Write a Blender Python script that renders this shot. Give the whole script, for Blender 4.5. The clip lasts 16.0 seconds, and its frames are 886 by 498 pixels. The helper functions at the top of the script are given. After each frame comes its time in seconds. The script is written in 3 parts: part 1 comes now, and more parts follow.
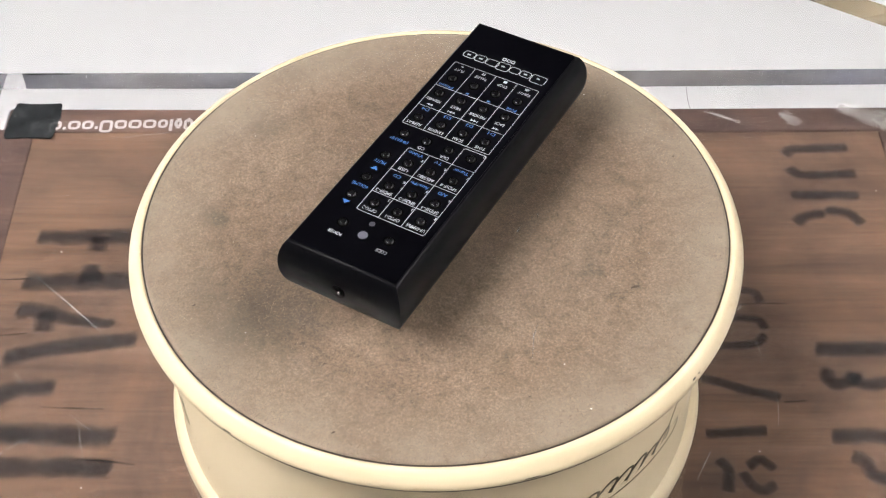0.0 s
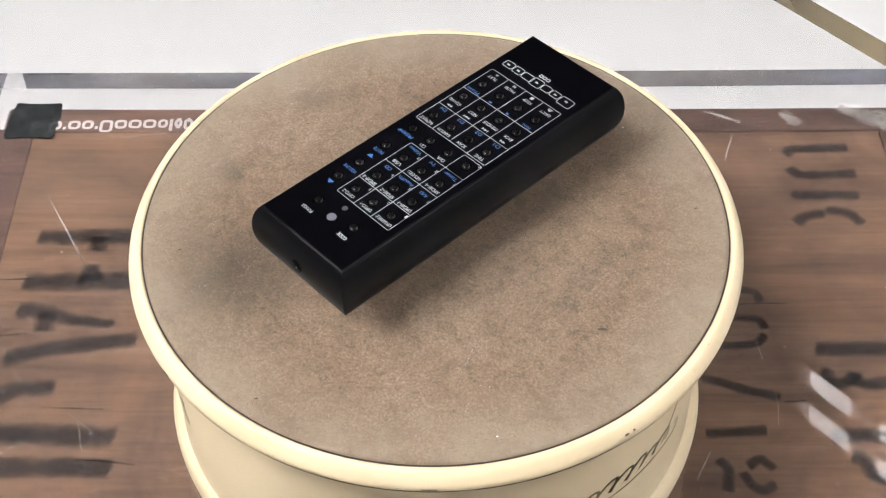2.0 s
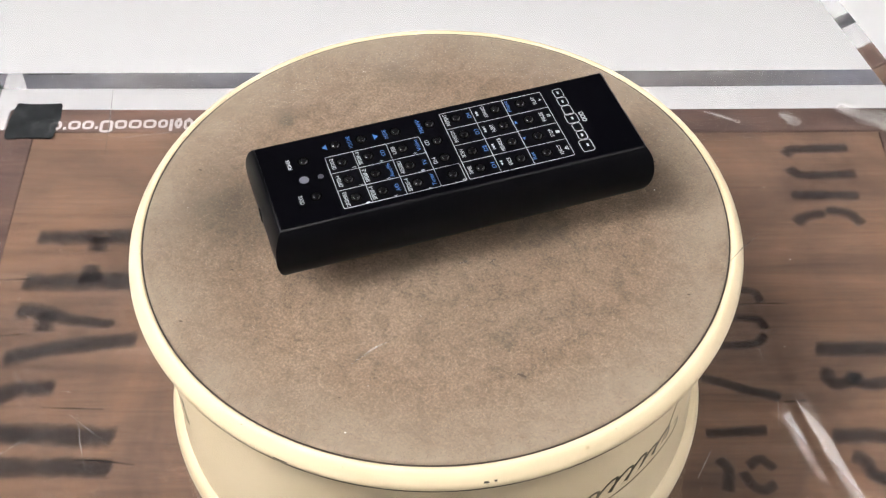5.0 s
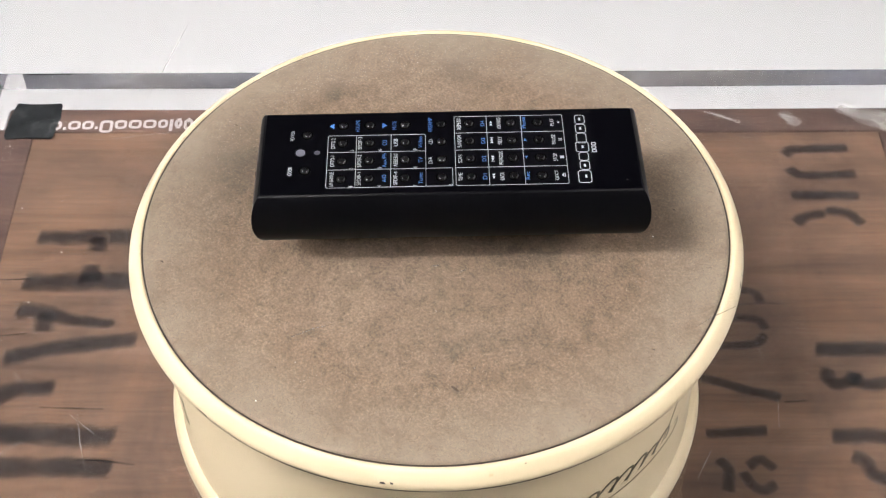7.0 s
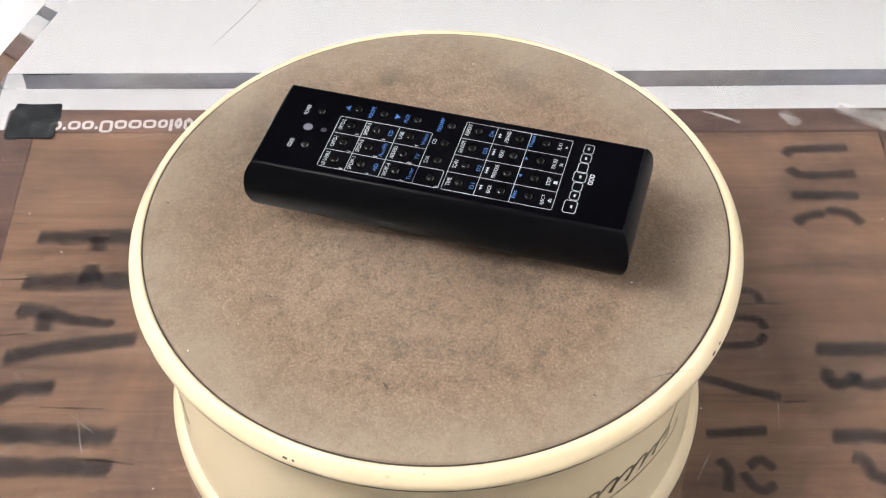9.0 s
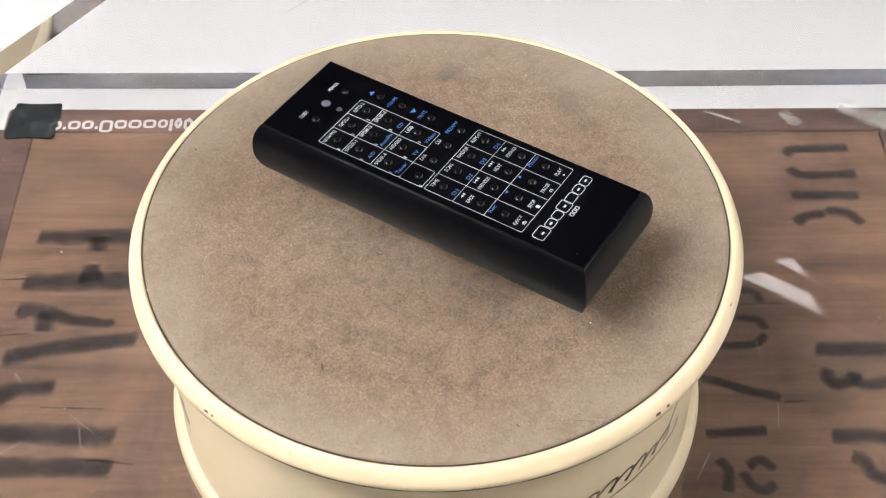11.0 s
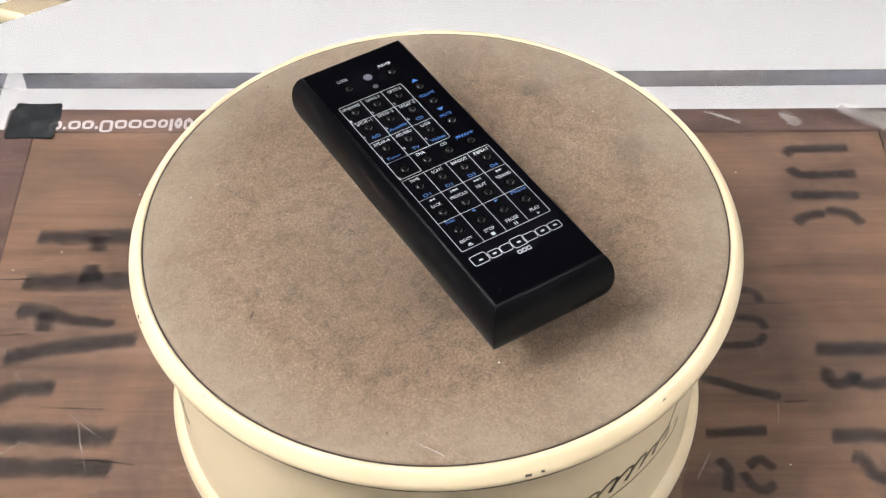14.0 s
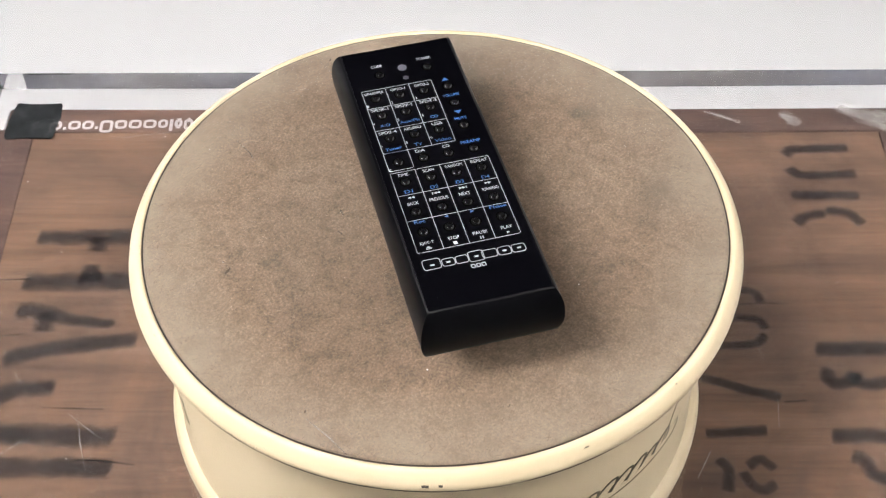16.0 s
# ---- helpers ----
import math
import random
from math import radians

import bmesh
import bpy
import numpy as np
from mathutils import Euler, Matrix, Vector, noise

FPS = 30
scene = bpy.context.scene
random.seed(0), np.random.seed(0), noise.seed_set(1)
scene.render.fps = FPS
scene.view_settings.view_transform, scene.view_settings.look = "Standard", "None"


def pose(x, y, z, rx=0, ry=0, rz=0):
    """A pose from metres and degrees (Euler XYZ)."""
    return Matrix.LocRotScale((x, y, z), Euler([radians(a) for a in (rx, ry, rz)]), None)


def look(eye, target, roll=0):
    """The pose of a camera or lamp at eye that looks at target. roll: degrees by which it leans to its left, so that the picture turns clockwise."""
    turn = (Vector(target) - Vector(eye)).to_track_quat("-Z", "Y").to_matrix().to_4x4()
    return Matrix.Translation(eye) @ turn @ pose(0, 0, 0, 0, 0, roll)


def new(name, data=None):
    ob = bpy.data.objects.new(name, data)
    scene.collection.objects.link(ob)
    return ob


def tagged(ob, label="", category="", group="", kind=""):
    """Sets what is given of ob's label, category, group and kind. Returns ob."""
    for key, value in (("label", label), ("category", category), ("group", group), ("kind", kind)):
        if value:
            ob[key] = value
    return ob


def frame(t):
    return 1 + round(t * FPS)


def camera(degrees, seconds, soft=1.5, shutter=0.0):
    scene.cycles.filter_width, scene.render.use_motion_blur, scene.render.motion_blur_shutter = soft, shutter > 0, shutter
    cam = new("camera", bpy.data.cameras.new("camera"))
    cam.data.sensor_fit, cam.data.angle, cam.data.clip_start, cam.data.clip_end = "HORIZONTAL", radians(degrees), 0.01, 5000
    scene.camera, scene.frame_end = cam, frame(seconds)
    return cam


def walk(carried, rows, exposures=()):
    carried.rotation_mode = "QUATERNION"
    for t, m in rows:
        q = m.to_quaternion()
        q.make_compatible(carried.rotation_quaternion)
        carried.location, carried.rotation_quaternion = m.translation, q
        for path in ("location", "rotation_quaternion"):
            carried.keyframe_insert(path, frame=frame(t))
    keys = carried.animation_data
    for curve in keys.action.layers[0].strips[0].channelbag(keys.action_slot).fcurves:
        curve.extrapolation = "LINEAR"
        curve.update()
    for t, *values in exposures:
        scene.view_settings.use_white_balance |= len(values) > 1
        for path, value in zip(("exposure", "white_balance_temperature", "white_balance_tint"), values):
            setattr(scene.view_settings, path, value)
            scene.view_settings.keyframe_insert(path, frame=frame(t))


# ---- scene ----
cam = camera(36.19, 16.0, soft=1.2)
EYE = Vector((0.0, -0.4724, 0.9610))
TILT, PAN, ROLL = radians(47.257), radians(0.425), -0.904
FORWARD = Vector((math.sin(PAN) * math.cos(TILT), math.cos(PAN) * math.cos(TILT), -math.sin(TILT)))
walk(cam, [(0.0, look(EYE, EYE + FORWARD, ROLL)), (16.0, look(EYE, EYE + FORWARD, ROLL))])

# ---- heights of the stack, spin ----
CRATE_TOP = 0.300
PLATE = 0.029
BASE = CRATE_TOP + PLATE          # the drum stands here
TOP = 0.489                       # upper face of the turning plate
SPIN = 8.441                      # degrees a second, clockwise from above

# ---- world, exposure; the key panel and the added unseen lights stand under "room" ----
world = bpy.data.worlds.new("world")
scene.world = world
world.use_nodes = True
sky = world.node_tree.nodes.new("ShaderNodeTexSky")
sky.sky_type, sky.sun_disc = "NISHITA", False
world.node_tree.links.new(sky.outputs[0], world.node_tree.nodes["Background"].inputs[0])
world.node_tree.nodes["Background"].inputs[1].default_value = 0.1
scene.view_settings.exposure = 0.0
GLOW_PANEL, GLOW_STREAK, GLOW_LEFT, GLOW_RIGHT = 174.0, 78.0, 36.0, 120.0


# ---- materials ----
def material(name, colour, rough=0.5, metal=0.0, **more):
    m = bpy.data.materials.new(name)
    m.use_nodes = True
    b = m.node_tree.nodes["Principled BSDF"]
    b.inputs["Base Color"].default_value = (*colour, 1)
    b.inputs["Roughness"].default_value = rough
    b.inputs["Metallic"].default_value = metal
    for key, value in more.items():
        b.inputs[key.replace("_", " ")].default_value = value
    return m


def nodes_of(m):
    t = m.node_tree
    return t, t.nodes, t.links, t.nodes["Principled BSDF"]


def noise_of(m, scale, detail=4.0, rough=0.6, stretch=(1, 1, 1), distort=0.0):
    t, n, l, b = nodes_of(m)
    co = n.new("ShaderNodeTexCoord")
    mp = n.new("ShaderNodeMapping")
    mp.inputs["Scale"].default_value = stretch
    l.new(co.outputs["Object"], mp.inputs[0])
    tex = n.new("ShaderNodeTexNoise")
    tex.inputs["Scale"].default_value, tex.inputs["Detail"].default_value = scale, detail
    tex.inputs["Roughness"].default_value, tex.inputs["Distortion"].default_value = rough, distort
    l.new(mp.outputs[0], tex.inputs["Vector"])
    return tex.outputs["Fac"]


def ramp_of(m, fac, stops):
    t, n, l, b = nodes_of(m)
    r = n.new("ShaderNodeValToRGB")
    while len(r.color_ramp.elements) < len(stops):
        r.color_ramp.elements.new(0.5)
    for e, (p, c) in zip(r.color_ramp.elements, stops):
        e.position, e.color = p, (*c, 1) if len(c) == 3 else c
    l.new(fac, r.inputs[0])
    return r.outputs[0]


def mix_of(m, fac, a, b_, kind="MIX"):
    t, n, l, b = nodes_of(m)
    x = n.new("ShaderNodeMix")
    x.data_type, x.blend_type = "RGBA", kind
    for sock, v in ((x.inputs[0], fac), (x.inputs[6], a), (x.inputs[7], b_)):
        if isinstance(v, (int, float)):
            sock.default_value = v
        elif isinstance(v, tuple):
            sock.default_value = (*v, 1)
        else:
            l.new(v, sock)
    return x.outputs[2]


def bump_of(m, height, strength, distance):
    t, n, l, b = nodes_of(m)
    x = n.new("ShaderNodeBump")
    x.inputs["Strength"].default_value, x.inputs["Distance"].default_value = strength, distance
    l.new(height, x.inputs["Height"])
    l.new(x.outputs[0], b.inputs["Normal"])


def colour_to(m, out, name="Base Color"):
    t, n, l, b = nodes_of(m)
    l.new(out, b.inputs[name])


def felt_material():
    m = material("felt", (0.3, 0.23, 0.16), 0.95, Specular_IOR_Level=0.1, Sheen_Weight=0.12, Sheen_Roughness=0.6)
    base = ramp_of(m, noise_of(m, 9, 6, 0.62), [(0.30, (0.098, 0.066, 0.043)), (0.5, (0.117, 0.082, 0.055)), (0.72, (0.142, 0.1045, 0.074))])
    fibre = ramp_of(m, noise_of(m, 760, 6, 0.8), [(0.36, (0.40, 0.40, 0.40)), (0.5, (1, 1, 1)), (0.64, (1.75, 1.72, 1.68))])
    c = mix_of(m, 0.68, base, fibre, "MULTIPLY")
    stain = ramp_of(m, noise_of(m, 17, 3, 0.55, distort=0.4), [(0.56, (1, 1, 1)), (0.72, (0.55, 0.53, 0.52))])
    c = mix_of(m, 0.4, c, stain, "MULTIPLY")
    clump = ramp_of(m, noise_of(m, 110, 4, 0.7, distort=1.0), [(0.36, (0.74, 0.73, 0.70)), (0.56, (1.08, 1.08, 1.07))])
    c = mix_of(m, 1.0, c, clump, "MULTIPLY")
    t, n, l, b = nodes_of(m)
    # old stains and broader dark patches, each with its own place and reach
    place, warp, add = n.new("ShaderNodeTexCoord"), n.new("ShaderNodeTexNoise"), n.new("ShaderNodeVectorMath")
    warp.inputs["Scale"].default_value, warp.inputs["Detail"].default_value = 28, 5
    l.new(place.outputs["Object"], warp.inputs["Vector"])
    add.operation = "MULTIPLY_ADD"
    add.inputs[1].default_value = (0.045, 0.045, 0.0)
    l.new(warp.outputs["Color"], add.inputs[0])
    l.new(place.outputs["Object"], add.inputs[2])
    for x, y, reach, depth in ((-0.084, -0.060, 0.055, 0.66), (-0.112, 0.006, 0.016, 0.60), (0.042, -0.030, 0.055, 0.14), (-0.086, 0.070, 0.024, 0.50), (0.041, 0.022, 0.034, 0.34), (0.075, -0.041, 0.008, 0.40), (0.030, 0.139, 0.005, 0.6)):
        far, fade = n.new("ShaderNodeVectorMath"), n.new("ShaderNodeMapRange")
        far.operation = "DISTANCE"
        far.inputs[1].default_value = (x + 0.0225, y + 0.0225, 0)
        l.new(add.outputs[0], far.inputs[0])
        fade.interpolation_type = "SMOOTHSTEP"
        fade.inputs["From Min"].default_value, fade.inputs["From Max"].default_value = 0.0, reach
        fade.inputs["To Min"].default_value, fade.inputs["To Max"].default_value = depth, 0.0
        l.new(far.outputs["Value"], fade.inputs["Value"])
        c = mix_of(m, fade.outputs[0], c, (0.026, 0.021, 0.014))
    # patchy paler, greyer tan towards the edge of the felt
    co, ln, rng = n.new("ShaderNodeTexCoord"), n.new("ShaderNodeVectorMath"), n.new("ShaderNodeMapRange")
    ln.operation = "LENGTH"
    l.new(co.outputs["Object"], ln.inputs[0])
    rng.inputs["From Min"].default_value, rng.inputs["From Max"].default_value = 0.105, 0.146
    l.new(ln.outputs["Value"], rng.inputs["Value"])
    worn = n.new("ShaderNodeMath")
    worn.operation = "MULTIPLY"
    l.new(rng.outputs[0], worn.inputs[0])
    l.new(ramp_of(m, noise_of(m, 22, 5), [(0.3, (0.25,) * 3), (0.65, (0.95,) * 3)]), worn.inputs[1])
    colour_to(m, mix_of(m, worn.outputs[0], c, (0.180, 0.146, 0.109)))
    bump_of(m, noise_of(m, 600, 4, 0.7), 0.5, 0.0006)
    return m


def cream_material():
    m = material("cream_enamel", (0.80, 0.69, 0.43), 0.35, Coat_Weight=0.35, Coat_Roughness=0.08)
    c = ramp_of(m, noise_of(m, 14, 4), [(0.3, (0.530, 0.434, 0.280)), (0.7, (0.575, 0.482, 0.322))])
    dirt = ramp_of(m, noise_of(m, 160, 5, 0.7), [(0.27, (0.62, 0.55, 0.42)), (0.36, (1, 1, 1))])
    colour_to(m, mix_of(m, 0.6, c, dirt, "MULTIPLY"))
    colour_to(m, ramp_of(m, noise_of(m, 45), [(0.3, (0.30,) * 3), (0.7, (0.44,) * 3)]), "Roughness")
    bump_of(m, noise_of(m, 90, 3), 0.05, 0.0003)
    return m


def wood_material(name, dark, mid, light, scale=1.0):
    m = material(name, mid, 0.65, Specular_IOR_Level=0.2)
    grain = noise_of(m, 18 * scale, 9, 0.62, (0.22, 2.0, 1.0), 0.9)
    c = ramp_of(m, grain, [(0.25, dark), (0.5, mid), (0.78, light)])
    fine = ramp_of(m, noise_of(m, 150 * scale, 5, 0.7, (0.10, 2.6, 1.0)), [(0.3, (0.76, 0.74, 0.72)), (0.62, (1.10, 1.09, 1.08))])
    c = mix_of(m, 0.6, c, fine, "MULTIPLY")
    blot = ramp_of(m, noise_of(m, 8, 6, 0.65, distort=0.8), [(0.32, (0.58, 0.57, 0.60)), (0.48, (0.95, 0.94, 0.93)), (0.66, (1.32, 1.22, 1.08))])
    c = mix_of(m, 0.85, c, blot, "MULTIPLY")
    wear = ramp_of(m, noise_of(m, 60, 6, 0.75, (0.5, 1.2, 1)), [(0.62, (0, 0, 0)), (0.78, (1, 1, 1))])
    t, n, l, b = nodes_of(m)
    some = n.new("ShaderNodeMath")
    some.operation, some.inputs[1].default_value = "MULTIPLY", 0.3
    l.new(wear, some.inputs[0])
    colour_to(m, mix_of(m, some.outputs[0], c, tuple(1.9 * v for v in light)))
    bump_of(m, grain, 0.25, 0.001)
    return m


def soft_edge(m, scale, stretch, low, high, most, rub=2.2):
    """Fade a painted mark out towards its worn edges (the mesh's own "edge" value) and where it has rubbed off."""
    t, n, l, b = nodes_of(m)
    at = n.new("ShaderNodeAttribute")
    at.attribute_name = "edge"
    worn = noise_of(m, scale, 6, 0.75, stretch)
    add, rng = n.new("ShaderNodeMath"), n.new("ShaderNodeMapRange")
    add.operation, add.inputs[1].default_value = "MULTIPLY_ADD", rub
    l.new(worn, add.inputs[0])
    l.new(at.outputs["Fac"], add.inputs[2])
    rng.inputs["From Min"].default_value, rng.inputs["From Max"].default_value = low, high
    rng.inputs["To Min"].default_value, rng.inputs["To Max"].default_value = 0.0, most
    l.new(add.outputs[0], rng.inputs["Value"])
    l.new(rng.outputs[0], b.inputs["Alpha"])
    return m


def ink_material():
    m = material("stencil_ink", (0.020, 0.018, 0.020), 0.8, Specular_IOR_Level=0.15)
    colour_to(m, ramp_of(m, noise_of(m, 40, 5, 0.7), [(0.3, (0.014, 0.013, 0.015)), (0.7, (0.030, 0.026, 0.027))]))
    return soft_edge(m, 110, (0.7, 1.2, 1), 0.66, 1.30, 0.70, 1.2)


def strip_material():
    m = material("worn_grey_strip", (0.45, 0.44, 0.45), 0.6)
    c = ramp_of(m, noise_of(m, 22, 6, 0.7), [(0.28, (0.20, 0.19, 0.20)), (0.5, (0.42, 0.41, 0.42)), (0.72, (0.66, 0.66, 0.68))])
    tint = ramp_of(m, noise_of(m, 5, 3), [(0.35, (0.80, 0.86, 1.05)), (0.6, (1.0, 0.96, 0.94))])
    colour_to(m, mix_of(m, 1.0, c, tint, "MULTIPLY"))
    return m


def anodised_material():
    m = material("black_anodised", (0.008, 0.008, 0.010), 0.40, 0.0, Specular_IOR_Level=0.085)
    colour_to(m, ramp_of(m, noise_of(m, 70, 4), [(0.3, (0.0018, 0.0018, 0.0026)), (0.7, (0.0026, 0.0026, 0.0036))]))
    return m


def acrylic_material(name):
    m = material(name, (1, 1, 1), 0.0, Transmission_Weight=1.0, IOR=1.49)
    return m


def paper_white(name, level):
    m = material(name, (level,) * 3, 0.6)
    colour_to(m, ramp_of(m, noise_of(m, 3, 4), [(0.3, (level * 0.97, level * 0.965, level * 0.975)), (0.7, (level, level * 0.995, level))]))
    bump_of(m, noise_of(m, 220, 3), 0.06, 0.0005)
    return m


FELT_M, CREAM, INK = felt_material(), cream_material(), ink_material()
WOOD = wood_material("crate_wood", (0.062, 0.037, 0.026), (0.102, 0.062, 0.042), (0.140, 0.091, 0.066))
FRAME_WOOD = wood_material("dark_frame_wood", (0.040, 0.024, 0.020), (0.075, 0.046, 0.038), (0.115, 0.075, 0.062), 1.4)
ANODISED, ACRYLIC = anodised_material(), acrylic_material("clear_acrylic")
FACE = material("black_fascia", (0.0008, 0.0008, 0.0016), 0.36, Specular_IOR_Level=0.08)
KEY = material("black_key", (0.003, 0.003, 0.0035), 0.16, Specular_IOR_Level=0.5)
WELL = material("key_well", (0.0008, 0.0008, 0.0008), 0.6, Specular_IOR_Level=0.05)
WHITE_INK = material("white_print", (0.48, 0.50, 0.52), 0.6)
BLUE_INK = material("blue_print", (0.045, 0.135, 0.37), 0.6)
LENS = material("smoked_lens", (0.12, 0.12, 0.145), 0.25)
LENS_DIM = material("dim_lens", (0.05, 0.05, 0.06), 0.3)
STEEL = material("steel", (0.55, 0.55, 0.56), 0.25, 1.0)
TAPE = material("cloth_tape", (0.008, 0.009, 0.010), 0.85, Specular_IOR_Level=0.12)
colour_to(TAPE, ramp_of(TAPE, noise_of(TAPE, 90, 6, 0.75), [(0.40, (0.008, 0.009, 0.010)), (0.58, (0.022, 0.024, 0.026)), (0.72, (0.08, 0.082, 0.085))]))
bump_of(TAPE, noise_of(TAPE, 500, 3), 0.4, 0.0006)
PRINT = material("pale_print", (0.37, 0.34, 0.34), 0.7)
SCRIPT = material("dark_gold_script", (0.055, 0.040, 0.014), 0.4)
CHIP = material("bare_metal_chip", (0.05, 0.04, 0.03), 0.6)
GAP = material("dark_gap", (0.022, 0.014, 0.009), 0.9)
SCRATCH = material("scratch_white", (0.75, 0.74, 0.72), 0.8)
SCRATCH.node_tree.nodes["Principled BSDF"].inputs["Alpha"].default_value = 0.23
FAINT = material("faint_scratch", (0.75, 0.74, 0.72), 0.8)
FAINT.node_tree.nodes["Principled BSDF"].inputs["Alpha"].default_value = 0.12
LINT = material("dark_lint", (0.04, 0.025, 0.015), 0.9)
FLOOR_M, WALL_M = paper_white("white_floor", 0.75), paper_white("white_wall", 0.80)
DARK_M = paper_white("charcoal_paint", 0.05)
GREY_M = paper_white("dark_grey_wall", 0.10)
PANEL_GLOW = material("panel_glow", (1, 1, 1), 0.4, Emission_Color=(1.0, 0.97, 0.965, 1), Emission_Strength=GLOW_PANEL)
STREAK_GLOW = material("streak_panel_glow", (1, 1, 1), 0.4, Emission_Color=(1.0, 0.97, 0.965, 1), Emission_Strength=GLOW_STREAK)
FILL_LEFT = material("tube_glow", (1, 1, 1), 0.4, Emission_Color=(1.0, 0.97, 0.95, 1), Emission_Strength=GLOW_LEFT)
FILL_RIGHT = material("bright_tube_glow", (1, 1, 1), 0.4, Emission_Color=(1.0, 0.97, 0.95, 1), Emission_Strength=GLOW_RIGHT)
FIXTURE = material("fixture_white", (0.8, 0.8, 0.8), 0.4)


# ---- mesh helpers ----
def link_bm(name, bm, mat, smooth=False):
    me = bpy.data.meshes.new(name)
    bmesh.ops.recalc_face_normals(bm, faces=bm.faces)
    bm.to_mesh(me)
    bm.free()
    for p in me.polygons:
        p.use_smooth = smooth
    me.materials.append(mat)
    return new(name, me)


def part(name, bm, mat, parent, label="", smooth=False, at=None):
    ob = link_bm(name, bm, mat, smooth)
    ob.parent = parent
    if at is not None:
        ob.location = at
    if label:
        ob["label"] = label
    return ob


def box(bm, x0, x1, y0, y1, z0, z1, bevel=0.0):
    r = bmesh.ops.create_cube(bm, size=1.0)
    for v in r["verts"]:
        v.co = ((x0 + x1) / 2 + v.co.x * (x1 - x0), (y0 + y1) / 2 + v.co.y * (y1 - y0), (z0 + z1) / 2 + v.co.z * (z1 - z0))
    if bevel:
        edges = {e for v in r["verts"] for e in v.link_edges}
        bmesh.ops.bevel(bm, geom=list(edges), offset=bevel, segments=2, affect="EDGES", profile=0.5)
    return bm


def one_box(*a, **k):
    return box(bmesh.new(), *a, **k)


def lathe(profile, n=128, closed=False):
    bm = bmesh.new()
    rings = []
    for r, z in profile:
        rings.append([bm.verts.new((r * math.cos(2 * math.pi * i / n), r * math.sin(2 * math.pi * i / n), z)) for i in range(n)] if r > 1e-6 else [bm.verts.new((0, 0, z))])
    pairs = list(zip(rings, rings[1:])) + ([(rings[-1], rings[0])] if closed else [])
    for a, b in pairs:
        for i in range(n):
            j = (i + 1) % n
            loop = [a[i % len(a)], a[j % len(a)], b[j % len(b)], b[i % len(b)]]
            bm.faces.new(list(dict.fromkeys(loop)))
    return bm


def ribbon(bm, pts, width, z, thick=0.0001, taper=None, closed=False):
    """A flat stroke along pts in the xy plane."""
    pts = [Vector((p[0], p[1])) for p in pts]
    n = len(pts)
    left, right = [], []
    for i, p in enumerate(pts):
        a = pts[(i - 1) % n] if closed or i else p
        b = pts[(i + 1) % n] if closed or i < n - 1 else p
        d = (b - a)
        d = d.normalized() if d.length else Vector((1, 0))
        k = 1.0
        if 0 < i < n - 1 or closed:
            d1, d2 = (p - a).normalized(), (b - p).normalized()
            k = 1 / max(0.5, math.cos(d1.angle(d2, 0) / 2))
        w = width * k * (taper[i] if taper else 1.0) / 2
        s = Vector((-d.y, d.x)) * w
        left.append(p + s), right.append(p - s)
    lo = [[bm.verts.new((q.x, q.y, z)) for q in side] for side in (left, right)]
    hi = [[bm.verts.new((q.x, q.y, z + thick)) for q in side] for side in (left, right)]
    for i in range(n if closed else n - 1):
        j = (i + 1) % n
        bm.faces.new((hi[0][i], hi[0][j], hi[1][j], hi[1][i]))
        bm.faces.new((lo[0][i], lo[1][i], lo[1][j], lo[0][j]))
        bm.faces.new((lo[0][i], lo[0][j], hi[0][j], hi[0][i]))
        bm.faces.new((lo[1][i], hi[1][i], hi[1][j], lo[1][j]))
    if not closed:
        for i in (0, n - 1):
            bm.faces.new((lo[0][i], hi[0][i], hi[1][i], lo[1][i]))
    return bm


def rounded(x0, x1, y0, y1, r, n=4):
    out = []
    for cx, cy, a in ((x1 - r, y1 - r, 0), (x0 + r, y1 - r, 90), (x0 + r, y0 + r, 180), (x1 - r, y0 + r, 270)):
        for k in range(n + 1):
            b = radians(a + 90 * k / n)
            out.append((cx + r * math.cos(b), cy + r * math.sin(b)))
    return out


def slab(bm, outline, z0, z1):
    lo = [bm.verts.new((x, y, z0)) for x, y in outline]
    hi = [bm.verts.new((x, y, z1)) for x, y in outline]
    bm.faces.new(hi), bm.faces.new(lo[::-1])
    for i in range(len(lo)):
        j = (i + 1) % len(lo)
        bm.faces.new((lo[i], lo[j], hi[j], hi[i]))
    return bm


def disc(bm, x, y, r, z0, z1, n=16):
    return slab(bm, [(x + r * math.cos(2 * math.pi * i / n), y + r * math.sin(2 * math.pi * i / n)) for i in range(n)], z0, z1)


def empty(name, m, label, category, group=""):
    ob = new(name)
    ob.matrix_world = m
    return tagged(ob, label, category, group)


# ---- room ----
X0, X1, Y0, Y1, ZC = -2.4, 2.4, -2.2, 3.2, 2.5
# floor out of view is made dark to keep bounce off the remote's side
tagged(link_bm("floor", one_box(X0, X1, Y0, Y1, -0.1, 0.0), GREY_M), "unseen plain dark floor", "floor", kind="structure")
# the white ground ends at this sheet so that the front stays dark
tagged(link_bm("backdrop", one_box(-2.1, 2.1, -0.12, 2.3, 0.0, 0.004), FLOOR_M), "wide white sheet spread under and behind the crate", "backdrop", kind="structure")
tagged(link_bm("ceiling", one_box(X0, X1, Y0, Y1, ZC, ZC + 0.1), DARK_M), "plain dark ceiling", "ceiling", kind="structure")
